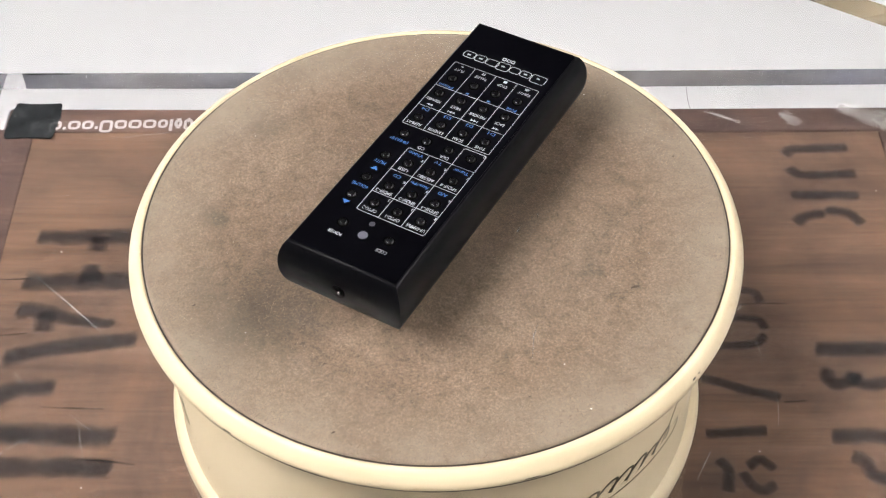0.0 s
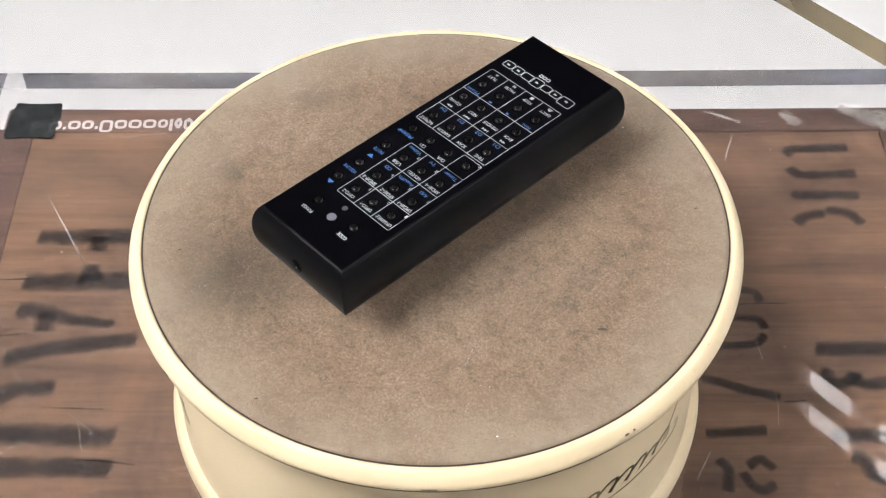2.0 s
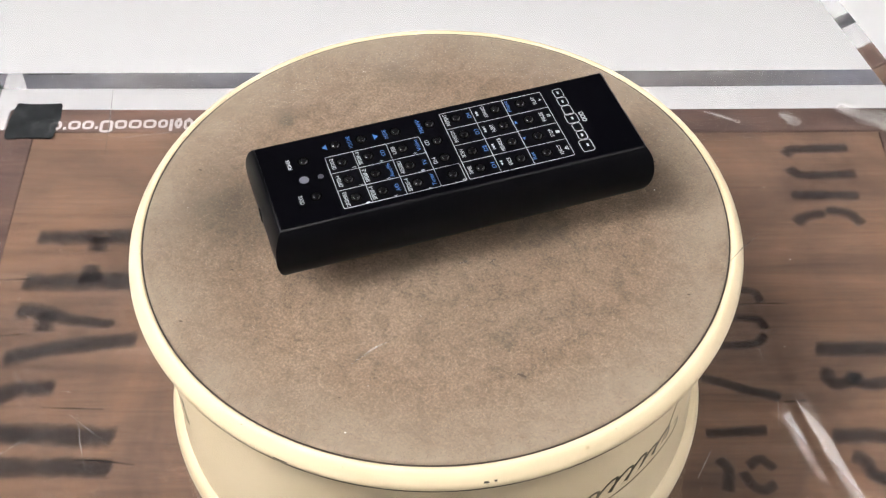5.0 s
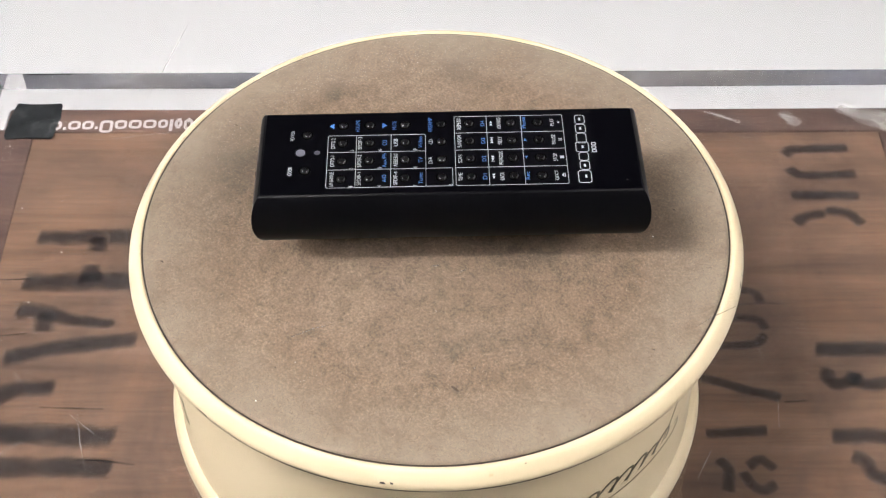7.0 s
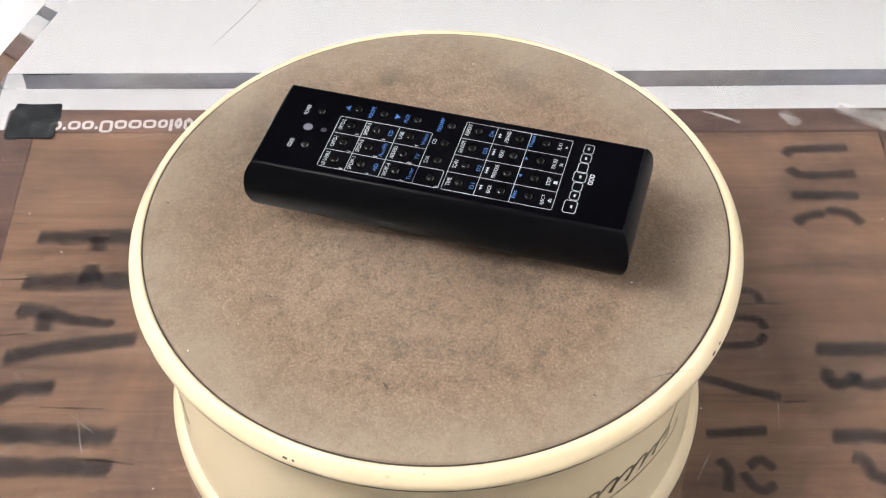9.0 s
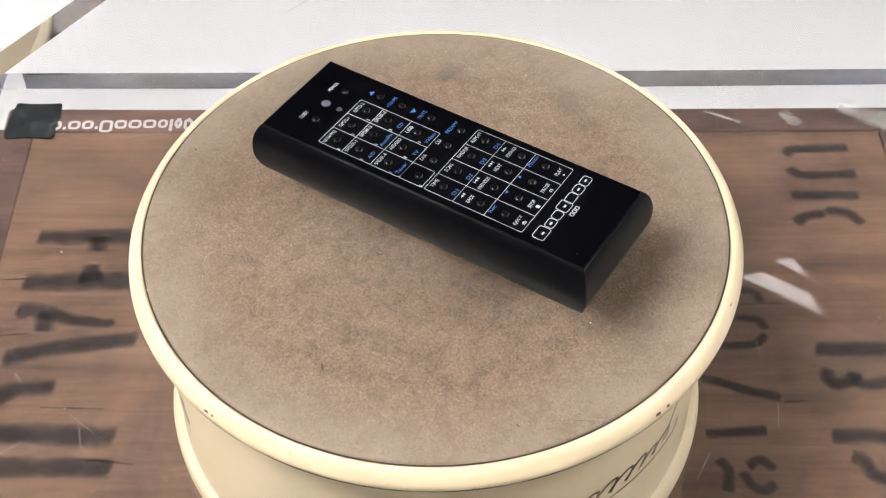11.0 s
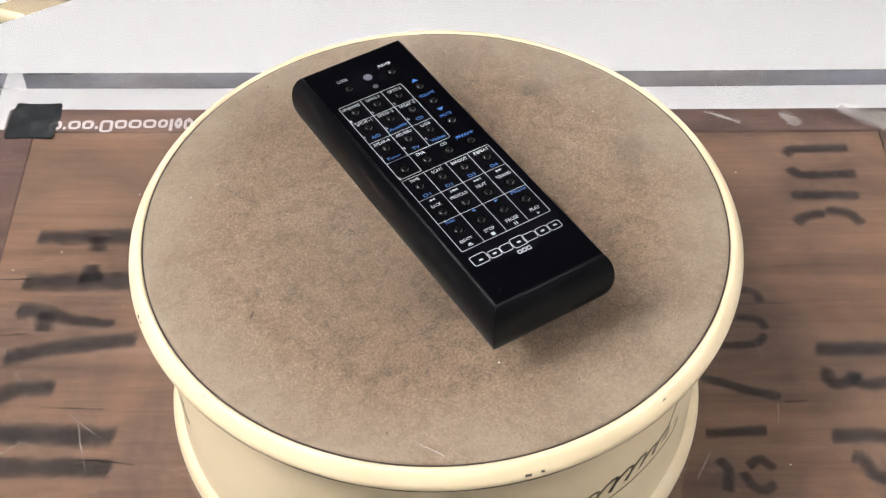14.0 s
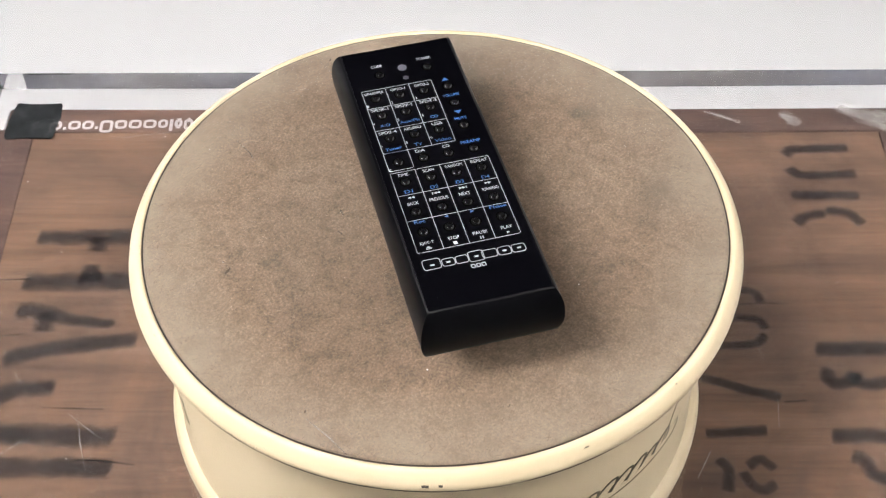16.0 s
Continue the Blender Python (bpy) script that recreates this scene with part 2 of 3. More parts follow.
tagged(link_bm("wall_north", one_box(X0, X1, Y1, Y1 + 0.1, 0, ZC), DARK_M), "plain dark wall", "wall", kind="structure")
# made-up walls out of view: white east one bounces fill, the others stay dark
for name, a in (("wall_south", (X0, X1, Y0 - 0.1, Y0)), ("wall_east", (X1, X1 + 0.1, Y0, Y1)), ("wall_west", (X0 - 0.1, X0, Y0, Y1))):
    tagged(link_bm(name, one_box(*a, 0, ZC), WALL_M if name == "wall_east" else GREY_M), "unseen plain painted wall", "wall", kind="structure")


def ceiling_panel(at, turn, sx, sy, glow):
    ob = empty("ceiling_light", pose(*at, 0, 0, turn), "unseen long white ceiling light with a glowing diffuser", "lamp")
    part("housing", one_box(-sx / 2 - 0.03, sx / 2 + 0.03, -sy / 2 - 0.03, sy / 2 + 0.03, -0.05, 0.0, bevel=0.008), FIXTURE, ob)
    part("diffuser", one_box(-sx / 2, sx / 2, -sy / 2, sy / 2, -0.058, -0.050), glow, ob, "glowing white diffuser")


def fill_tubes(at, turn, glow):
    ob = empty("ceiling_light", pose(*at, 0, 0, turn), "added unseen ceiling fitting with two glowing fill tubes", "lamp")
    part("housing", one_box(-0.65, 0.65, -0.10, 0.10, -0.05, 0.0, bevel=0.01), FIXTURE, ob)
    for y in (-0.055, 0.055):
        b = bmesh.new()
        bmesh.ops.create_cone(b, cap_ends=True, segments=12, radius1=0.018, radius2=0.018, depth=1.2, matrix=Matrix.Translation((0, y, -0.075)) @ Matrix.Rotation(radians(90), 4, "Y"))
        part("tube", b, glow, ob, "glowing white fill tube", True)


# key panel, placed from the direction of the remote's shadow
ceiling_panel((-1.20, -0.36, ZC), 0, 1.40, 0.10, PANEL_GLOW)
# extra unseen panel, added to raise the bright streaks in the turning plate
ceiling_panel((-1.14, -0.75, ZC), 0, 0.16, 0.54, STREAK_GLOW)
# two unseen fittings added as fill; the right one lifts the drum's right side
fill_tubes((-1.02, 0.40, ZC), 90, FILL_LEFT)
fill_tubes((1.90, -0.35, ZC), 90, FILL_RIGHT)

# ---- crate ----
CX0, CX1, CY0, CY1 = -0.305, 0.327, -0.245, 0.247
crate = empty("wooden_crate", pose(0.0, 0.0, 0.0, 0, 0, -1.6), "worn brown wooden crate with stencilled black lettering", "crate")
part("lid", one_box(CX0 + 0.02, CX1 - 0.02, CY0 + 0.02, CY1 - 0.02, CRATE_TOP - 0.012, CRATE_TOP - 0.0022), WOOD, crate, "brown grained plywood lid panel")
FW = 0.027
for a in ((CX0, CX1, CY1 - FW + 0.004, CY1), (CX0, CX1, CY0, CY0 + FW), (CX1 - FW, CX1, CY0 + FW, CY1 - FW + 0.004)):
    part("batten", one_box(*a, CRATE_TOP - 0.018, CRATE_TOP - 0.0005, bevel=0.0015), FRAME_WOOD, crate, "dark stained edge batten")
left_batten = part("batten", one_box(-0.016, 0.0225, CY0 + FW, CY1 - FW + 0.003, CRATE_TOP - 0.0185, CRATE_TOP - 0.001, bevel=0.0015), FRAME_WOOD, crate, "dark stained edge batten")
left_batten.location, left_batten.rotation_euler = (-0.300, 0.004, 0), (0, 0, radians(1.6))
SIDE_M = wood_material("grey_side_board", (0.45, 0.44, 0.45), (0.70, 0.69, 0.70), (0.86, 0.85, 0.86), 1.5)
for a in ((CX0 + 0.004, CX1 - 0.004, CY1 - 0.016, CY1 - 0.004), (CX0 + 0.004, CX1 - 0.004, CY0 + 0.004, CY0 + 0.016), (CX0 + 0.004, CX0 + 0.016, CY0 + 0.016, CY1 - 0.016), (CX1 - 0.016, CX1 - 0.004, CY0 + 0.016, CY1 - 0.016)):
    part("side_board", one_box(*a, 0.0, CRATE_TOP - 0.018), SIDE_M, crate, "worn grey side board")
STRIP_M = strip_material()
for a in ((CX0, CX1, CY1 + 0.0002, CY1 + 0.0012), (CX0 - 0.0012, CX0 - 0.0002, CY0, CY1), (CX1 + 0.0002, CX1 + 0.0012, CY0, CY1)):
    part("edge_strip", one_box(*a, CRATE_TOP - 0.030, CRATE_TOP - 0.002), STRIP_M, crate, "worn grey strip round the lid's edge")
LZ = CRATE_TOP - 0.0022


def soft_ribbon(pts, width, z, swell=None):
    """A painted stroke: a smooth line through pts, five points across, with an "edge" value that falls to nought at its rim."""
    line = [Vector((x, y)) for x, y in pts]
    ends = [2 * line[0] - line[1]] + line + [2 * line[-1] - line[-2]]
    fine = []
    for p0, p1, p2, p3 in zip(ends, ends[1:], ends[2:], ends[3:]):
        for k in range(8):
            q = k / 8
            fine.append(0.5 * (2 * p1 + (p2 - p0) * q + (2 * p0 - 5 * p1 + 4 * p2 - p3) * q * q + (3 * p1 - p0 - 3 * p2 + p3) * q ** 3))
    fine.append(line[-1])
    first, last = (fine[0] - fine[1]).normalized(), (fine[-1] - fine[-2]).normalized()
    fine = [fine[0] + first * width * 0.3] + fine + [fine[-1] + last * width * 0.3]
    b = bmesh.new()
    rows, value = [], []
    for i, p in enumerate(fine):
        d = (fine[min(i + 1, len(fine) - 1)] - fine[max(i - 1, 0)]).normalized()
        side = Vector((-d.y, d.x))
        w = width * 1.36 / 2 * random.uniform(0.95, 1.05) * (1.0 if swell is None else swell[0] + (swell[1] - swell[0]) * i / len(fine))
        rows.append([b.verts.new((p.x + side.x * w * k, p.y + side.y * w * k, z)) for k in (-1, -0.72, 0, 0.72, 1)])
        cap = 0.0 if i in (0, len(fine) - 1) else 1.0
        value += [0.0, 0.4 * cap, 1.0 * cap, 0.4 * cap, 0.0]
    for lo, hi in zip(rows, rows[1:]):
        for k in range(4):
            b.faces.new((lo[k], lo[k + 1], hi[k + 1], hi[k]))
    return b, value


def soft_mark(name, pts, width, z, mat, parent, label, swell=None):
    b, value = soft_ribbon(pts, width, z, swell)
    ob = part(name, b, mat, parent, label)
    ob.data.attributes.new("edge", "FLOAT", "POINT").data.foreach_set("value", value)
    return ob


def stencil(strokes, width):
    for layer, pts in enumerate(strokes):
        soft_mark("stencil_stroke", pts, width, LZ + 0.0003 + 0.00015 * layer, INK, crate, "faded black stencilled stroke")


def turned(strokes):
    c, s = math.cos(radians(1.6)), math.sin(radians(1.6))
    return [[(x * c - y * s, x * s + y * c) for x, y in st] for st in strokes]


for width, strokes in (
    (0.0118, [[(-0.255, 0.133), (-0.150, 0.132)], [(-0.254, -0.0415), (-0.228, -0.042), (-0.187, -0.044)]]),
    (0.0110, [[(-0.218, 0.131), (-0.217, 0.122)], [(-0.219, 0.107), (-0.218, 0.097)], [(-0.242, 0.067), (-0.240, 0.057)]]),
    (0.0130, [[(-0.257, 0.095), (-0.150, 0.094)], [(-0.262, -0.018), (-0.232, -0.020), (-0.188, -0.023)]]),
    (0.0112, [[(-0.258, 0.036), (-0.226, 0.043), (-0.184, 0.048)], [(-0.259, 0.006), (-0.250, 0.012), (-0.241, 0.013), (-0.228, 0.013)]]),
    (0.0080, [[(0.239, 0.195), (0.243, 0.199), (0.251, 0.200), (0.280, 0.200)], [(0.239, 0.181), (0.243, 0.176), (0.257, 0.174), (0.280, 0.175)]]),
    (0.0076, [[(0.236, 0.157), (0.278, 0.155)], [(0.234, 0.132), (0.240, 0.137), (0.252, 0.139)], [(0.256, 0.142), (0.268, 0.139), (0.275, 0.130)]]),
    (0.0056, [[(0.178, 0.077), (0.195, 0.075), (0.199, 0.067)], [(0.175, 0.055), (0.194, 0.053), (0.198, 0.046)], [(0.197, 0.040), (0.189, 0.034), (0.168, 0.033)]]),
    (0.0062, [[(0.155, 0.010), (0.176, 0.002), (0.197, -0.005)], [(0.152, -0.029), (0.185, -0.028)]]),
    (0.0062, [[(0.156, -0.047), (0.160, -0.053), (0.158, -0.066)]]),
    (0.0056, [[(0.172, -0.051), (0.179, -0.047), (0.185, -0.053)], [(0.168, -0.056), (0.171, -0.063), (0.177, -0.067), (0.184, -0.064)]]),
    (0.0100, [[(0.227, 0.029), (0.273, 0.028)], [(0.224, -0.033), (0.268, -0.034)]]),
    (0.0080, [[(0.229, 0.014), (0.228, 0.008), (0.233, 0.003), (0.240, 0.005), (0.244, 0.010)], [(0.244, 0.009), (0.247, 0.003), (0.255, 0.002), (0.272, 0.006)]]),
    (0.0084, [[(0.232, -0.047), (0.237, -0.050), (0.240, -0.059), (0.252, -0.064)]]),
):
    stencil(turned(strokes), width)
# the one stroke that tapers
soft_mark("stencil_stroke", turned([[(-0.257, 0.072), (-0.243, 0.071), (-0.223, 0.064), (-0.200, 0.060)]])[0], 0.0125, LZ + 0.0003, INK, crate, "faded black stencilled stroke", (1.0, 0.45))
# cracks in the lid
CRACK = soft_edge(material("dark_crack", (0.012, 0.009, 0.007), 0.9, Specular_IOR_Level=0.1), 240, (0.3, 1, 1), 1.25, 2.1, 0.6)
for pts in ([(-0.285, 0.0985), (-0.27, 0.0975), (-0.255, 0.098)], [(0.185, 0.0652), (0.200, 0.0655), (0.215, 0.0648)], [(-0.205, -0.0375), (-0.19, -0.0385), (-0.172, -0.0415)], [(0.20, -0.0085), (0.212, -0.0078)], [(-0.268, 0.0525), (-0.25, 0.054)], [(0.19, -0.079), (0.21, -0.080)], [(-0.232, -0.001), (-0.205, -0.0025), (-0.195, -0.003)]):
    soft_mark("crack", turned([pts])[0], 0.0013, LZ + 0.0002, CRACK, crate, "fine dark crack")
# pale row of lettering along the far batten, drawn as bars
bx = -0.2772
for k, (w, h) in enumerate(((7.5, 9.5), (8.5, 7), (2.0, 2), (8, 7), (7.5, 7), (2.0, 2), (8.5, 10), (8, 7), (8.5, 7), (8.5, 7), (6.5, 7), (2.2, 9.5), (5, 7), (6, 9))):
    w, h = w * 1.06 / 1000, h * 1.22 / 1000
    y1 = 0.2415 if h > 0.003 else 0.2355
    b = bmesh.new()
    if w > 0.003:
        ribbon(b, rounded(bx + 0.001, bx + w - 0.001, y1 - h + 0.001, y1 - 0.001, 0.0022), 0.0021, CRATE_TOP - 0.0005, 0.0002, closed=True)
    else:
        box(b, bx, bx + w, y1 - h, y1, CRATE_TOP - 0.0005, CRATE_TOP - 0.0003)
    for v in b.verts:
        x, y = v.co.x, v.co.y
        v.co.x, v.co.y = turned([[(x, y)]])[0][0]
    part("print_bar", b, PRINT, crate, "pale printed mark")
    bx += w + 0.0012
edge = []
for x0, y0, x1, y1, bow in ((-0.0165, -0.0185, 0.0175, -0.0175, 0.001), (0.0175, -0.0175, 0.0185, 0.0165, -0.0012), (0.0170, 0.0185, -0.0150, 0.0180, 0.0012), (-0.0168, 0.0170, -0.0185, -0.0160, -0.001)):
    for k in range(14):
        f = k / 13
        nx, ny = y0 - y1, x1 - x0
        size = math.hypot(nx, ny)
        off = bow * math.sin(math.pi * f) + random.uniform(-0.0004, 0.0004)
        edge.append((x0 + (x1 - x0) * f + nx / size * off, y0 + (y1 - y0) * f + ny / size * off))
b = slab(bmesh.new(), edge, 0.0, 0.0009)
tape = part("tape_patch", b, TAPE, crate, "black cloth tape patch over the corner")
tape.location = (-0.286, 0.234, CRATE_TOP - 0.0005)
tape.rotation_euler = (0, 0, radians(-1))
tape.scale = (0.92, 1.0, 1.0)
# pale scuffs and dust on the battens
DUST = soft_edge(material("pale_dust", (0.62, 0.60, 0.57), 0.9), 70, (1, 1, 1), 1.35, 2.7, 0.55)
for pts, w in (([(0.243, 0.234), (0.252, 0.223)], 0.009), ([(0.285, 0.240), (0.312, 0.218)], 0.014), ([(0.296, 0.232), (0.325, 0.226)], 0.012), ([(0.190, 0.238), (0.212, 0.226)], 0.003), ([(-0.180, -0.090), (-0.170, -0.092)], 0.004)):
    soft_mark("dust_smear", turned([pts])[0], w, CRATE_TOP - 0.0001, DUST, crate, "pale dusty smear")


# ---- acrylic plates ----
def plate_mesh(hx, hy, droop=0.0, n=36):
    bm = bmesh.new()
    grid = {}
    for k, z in enumerate((0.0, PLATE)):
        for i in range(n + 1):
            for j in range(n + 1):
                x, y = hx * (2 * i / n - 1), hy * (2 * j / n - 1)
                grid[k, i, j] = bm.verts.new((x, y, z - droop * x * x * y * y))
    for i in range(n):
        for j in range(n):
            bm.faces.new((grid[1, i, j], grid[1, i + 1, j], grid[1, i + 1, j + 1], grid[1, i, j + 1]))
            bm.faces.new((grid[0, i, j], grid[0, i, j + 1], grid[0, i + 1, j + 1], grid[0, i + 1, j]))
    for i in range(n):
        for a, b in (((i, 0), (i + 1, 0)), ((i, n), (i + 1, n)), ((0, i), (0, i + 1)), ((n, i), (n, i + 1))):
            bm.faces.new((grid[0, *a], grid[0, *b], grid[1, *b], grid[1, *a]))
    return bm


def sharpen(ob, angle=30):
    me = ob.data
    for p in me.polygons:
        p.use_smooth = True
    b = bmesh.new()
    b.from_mesh(me)
    for e in b.edges:
        if len(e.link_faces) == 2 and e.calc_face_angle(0) > radians(angle):
            e.smooth = False
    b.to_mesh(me)
    b.free()


def scratches(parent, marks, z, mat=None):
    for pts, w in marks:
        n = len(pts)
        part("scratch", ribbon(bmesh.new(), pts, w, z, 0.00004, [0.3] + [1.0] * (n - 2) + [0.3] if n > 2 else None), mat or SCRATCH, parent, "fine pale scratch")


lower_plate = link_bm("acrylic_plate", plate_mesh(0.320, 0.262, 0.0, 2), ACRYLIC)
lower_plate.matrix_world = pose(0.006, 0.0065, CRATE_TOP, 0, 0, -1.37)
lower_plate.visible_shadow = False
tagged(lower_plate, "thick clear acrylic plate lying on the crate", "acrylic plate", "acrylic plates")
upper_plate = link_bm("acrylic_plate", plate_mesh(0.262, 0.325, 0.6), ACRYLIC)
upper_plate.visible_shadow = False
sharpen(upper_plate)
tagged(upper_plate, "thick clear scratched acrylic plate on the turntable", "acrylic plate", "acrylic plates")

# ---- turntable base and platter ----
base = empty("display_turntable", pose(-0.0017, 0, BASE), "cream enamelled round display turntable drum", "turntable")
HB = TOP - PLATE - BASE
R_BODY = 0.1418
part("body", lathe([(0.0, 0.004), (0.140, 0.004), (0.1445, 0.0), (0.1465, 0.001), (0.1478, 0.0035), (0.1480, 0.007), (0.1470, 0.0102), (0.1450, 0.0122), (0.1424, 0.0130), (R_BODY, 0.0150), (R_BODY, HB - 0.0130), (0.141, HB - 0.0114), (0.0, HB - 0.0114)], 160), CREAM, base, "cream enamelled drum with a rolled foot", True)
sharpen(base.children[0], 50)


def on_drum(bm):
    """Wrap a flat sheet of x (arc length) and y (height) round the drum."""
    for v in bm.verts:
        a = v.co.x / R_BODY
        r = R_BODY + v.co.z
        v.co = (r * math.cos(a), r * math.sin(a), v.co.y)
    return bm


def arc(deg):
    return radians(deg) * R_BODY


def script(pts, width=0.0009):
    part("script_stroke", on_drum(ribbon(bmesh.new(), [(arc(a), z) for a, z in pts], width, 0.0, 0.00015)), SCRIPT, base, "dark gold flourish like handwriting")


def strokes(a0, a1, count, z0, high):
    """A row of slanted arches and ovals joined like handwriting."""
    rnd, pts = random.Random(4), []
    for k in range(count):
        tall, oval = high * rnd.uniform(0.75, 1.15), k % 3 == 1
        for i in range(14):
            f, q = (k + i / 14) / count, 2 * math.pi * i / 14
            h = tall * 0.5 * (1 - math.cos(q)) if oval else tall * abs(math.sin(q / 2)) ** 0.6
            back = (0.0030 if oval else 0.0009) * math.sin(q)
            pts.append((a0 + (a1 - a0) * f + math.degrees((0.75 * h - back) / R_BODY), z0 + h))
    return pts


script(strokes(-84, -37, 11, 0.0575, 0.0088), 0.0017)
script([(-90 + 34 * k / 14, 0.0530 - 0.0016 * math.sin(math.pi * k / 14)) for k in range(15)], 0.0008)
script([(-55 + 22 * k / 12, 0.0522 + 0.0006 * k / 12) for k in range(13)] + [(-31.0, 0.0560), (-31.2, 0.0600), (-33.0, 0.0605)], 0.0008)
script([(-38.0, 0.0580), (-35.5, 0.0680), (-33.3, 0.0790)], 0.0008)
script([(-156.5, 0.047), (-154.0, 0.049), (-153.0, 0.0505), (-154.5, 0.056), (-157.5, 0.062), (-160.0, 0.066)], 0.0010)
script([(-155.5, 0.058), (-154.4, 0.062), (-154.7, 0.068)], 0.0014)

platter = empty("turntable_platter", pose(0, 0, TOP - PLATE), "round cream platter with a worn tan felt top", "turntable platter")
part("rim", lathe([(0.1460, -0.0030), (0.1463, -0.0012), (0.1472, -0.0005), (0.1486, -0.0006), (0.1498, -0.0016), (0.1514, -0.0036), (0.1528, -0.0060), (0.1536, -0.0080), (0.1532, -0.0098), (0.1515, -0.0108), (0.1490, -0.0112), (0.1400, -0.0112), (0.1400, -0.0060), (0.1460, -0.0060)], 192, closed=True), CREAM, platter, "chipped cream enamel rim", True)
# broken dark brown line just below the rim's widest edge
LINE = material("dark_brown_line", (0.055, 0.040, 0.020), 0.7)
t, n, l, b = nodes_of(LINE)
l.new(ramp_of(LINE, noise_of(LINE, 30, 4, 0.6), [(0.38, (0.35,) * 3), (0.58, (0.95,) * 3)]), b.inputs["Alpha"])
part("rim_line", lathe([(0.15375, -0.0084), (0.15355, -0.0092), (0.1533, -0.0099)], 192), LINE, platter, "thin dark brown line under the rim", True)
part("gasket", lathe([(0.1450, -0.0040), (0.1450, -0.0013), (0.1462, -0.0013), (0.1462, -0.0040)], 192, closed=True), GAP, platter, "dark gap round the felt")
b = lathe([(0.0, -0.0030), (0.1450, -0.0030), (0.1453, -0.0012), (0.1448, -0.0005), (0.1430, -0.0003), (0.100, -0.0003), (0.05, -0.0003), (0.0, -0.0003)], 160)
part("felt_mat", b, FELT_M, platter, "worn tan felt with dark stains", True)
FUZZ = material("felt_fibre", (0.12, 0.08, 0.05), 0.95)
info = FUZZ.node_tree.nodes.new("ShaderNodeNewGeometry")
colour_to(FUZZ, ramp_of(FUZZ, info.outputs["Random Per Island"], [(0.0, (0.060, 0.040, 0.025)), (0.35, (0.095, 0.064, 0.041)), (0.75, (0.150, 0.110, 0.076)), (1.0, (0.23, 0.180, 0.130))]))
rnd = random.Random(11)
verts, faces = [], []
for k in range(24000):
    r, a = 0.1445 * math.sqrt(rnd.random()), rnd.uniform(0, 2 * math.pi)
    x, y, way, bend = r * math.cos(a), r * math.sin(a), rnd.uniform(0, 2 * math.pi), rnd.uniform(-0.9, 0.9)
    step, w, start = rnd.uniform(0.0003, 0.0010), rnd.uniform(0.00003, 0.00007), len(verts)
    for i in range(4):
        verts += [(x - math.sin(way) * w, y + math.cos(way) * w, -0.00026 + 0.00002 * (i % 2)), (x + math.sin(way) * w, y - math.cos(way) * w, -0.00026)]
        x, y, way = x + step * math.cos(way), y + step * math.sin(way), way + bend
    faces += [(start + 2 * i, start + 2 * i + 1, start + 2 * i + 3, start + 2 * i + 2) for i in range(3)]
me = bpy.data.meshes.new("felt_fibres")
me.from_pydata(verts, [], faces)
me.materials.append(FUZZ)
fuzz = new("felt_fibres", me)
fuzz.parent = platter
tagged(fuzz, "loose tan felt fibres", kind="stuff")
for a, r, s in ((-27, 0.1062, 1.5),):
    p = (r * math.cos(radians(a)), r * math.sin(radians(a)))
    part("lint", ribbon(bmesh.new(), [(p[0] - 0.0022, p[1] - 0.0008), p, (p[0] + 0.002, p[1] + 0.0004)], 0.0012, -0.0003, 0.0004, [0.4, 1, 0.5]), LINT, platter, "dark fleck on the felt")
for a, r, s in ((60, 0.120, 0.0005), (150, 0.098, 0.0004), (205, 0.127, 0.0006), (-70, 0.118, 0.0004), (18, 0.131, 0.0005), (100, 0.064, 0.0004), (-120, 0.104, 0.0005), (250, 0.136, 0.0006)):
    x, y = r * math.cos(radians(a)), r * math.sin(radians(a))
    part("lint", ribbon(bmesh.new(), [(x - 1.6 * s, y - s), (x, y), (x + 1.2 * s, y + 0.3 * s)], 1.3 * s, -0.0003, 0.0002, [0.4, 1, 0.5]), LINT, platter, "dark fleck on the felt")
RIM_Z, RIM_R = (0.0005, 0.0016, 0.0036, 0.0060, 0.0080), (0.1486, 0.1498, 0.1514, 0.1528, 0.1536)


def chip(a, z0, length, high):
    """A worn spot on the rim, from the height z0 up."""
    b = bmesh.new()
    rows = []
    for h in (0.0, 0.5, 1.0):
        z = z0 + high * h
        r = float(np.interp(-z, RIM_Z, RIM_R)) + 0.00010
        rows.append([b.verts.new((r * math.cos(q), r * math.sin(q), z + random.uniform(-0.2, 0.2) * high)) for q in [radians(a) + length / r * (k / 4 - 0.5) * random.uniform(0.6, 1.1) for k in range(5)]])
    for lo, hi in zip(rows, rows[1:]):
        for k in range(4):
            b.faces.new((lo[k], lo[k + 1], hi[k + 1], hi[k]))
    part("chip", b, CHIP, platter)


for k in range(46):
    chip(random.uniform(0, 360), random.choice((-0.0016, -0.0024, -0.0070, -0.0074, -0.0078, -0.0079)), random.uniform(0.0004, 0.0018), random.uniform(0.0001, 0.0004))
for a, z0, length, high in ((-40.5, -0.0062, 0.0030, 0.0010), (-38.9, -0.0060, 0.0014, 0.0009), (42.5, -0.0068, 0.0036, 0.0012), (45.0, -0.0066, 0.0026, 0.0011), (70, -0.0030, 0.003, 0.0005), (112, -0.0078, 0.005, 0.0006), (-128, -0.0079, 0.006, 0.0006), (178, -0.0076, 0.005, 0.0008), (-75, -0.0079, 0.008, 0.0005)):
    chip(a, z0, length, high)


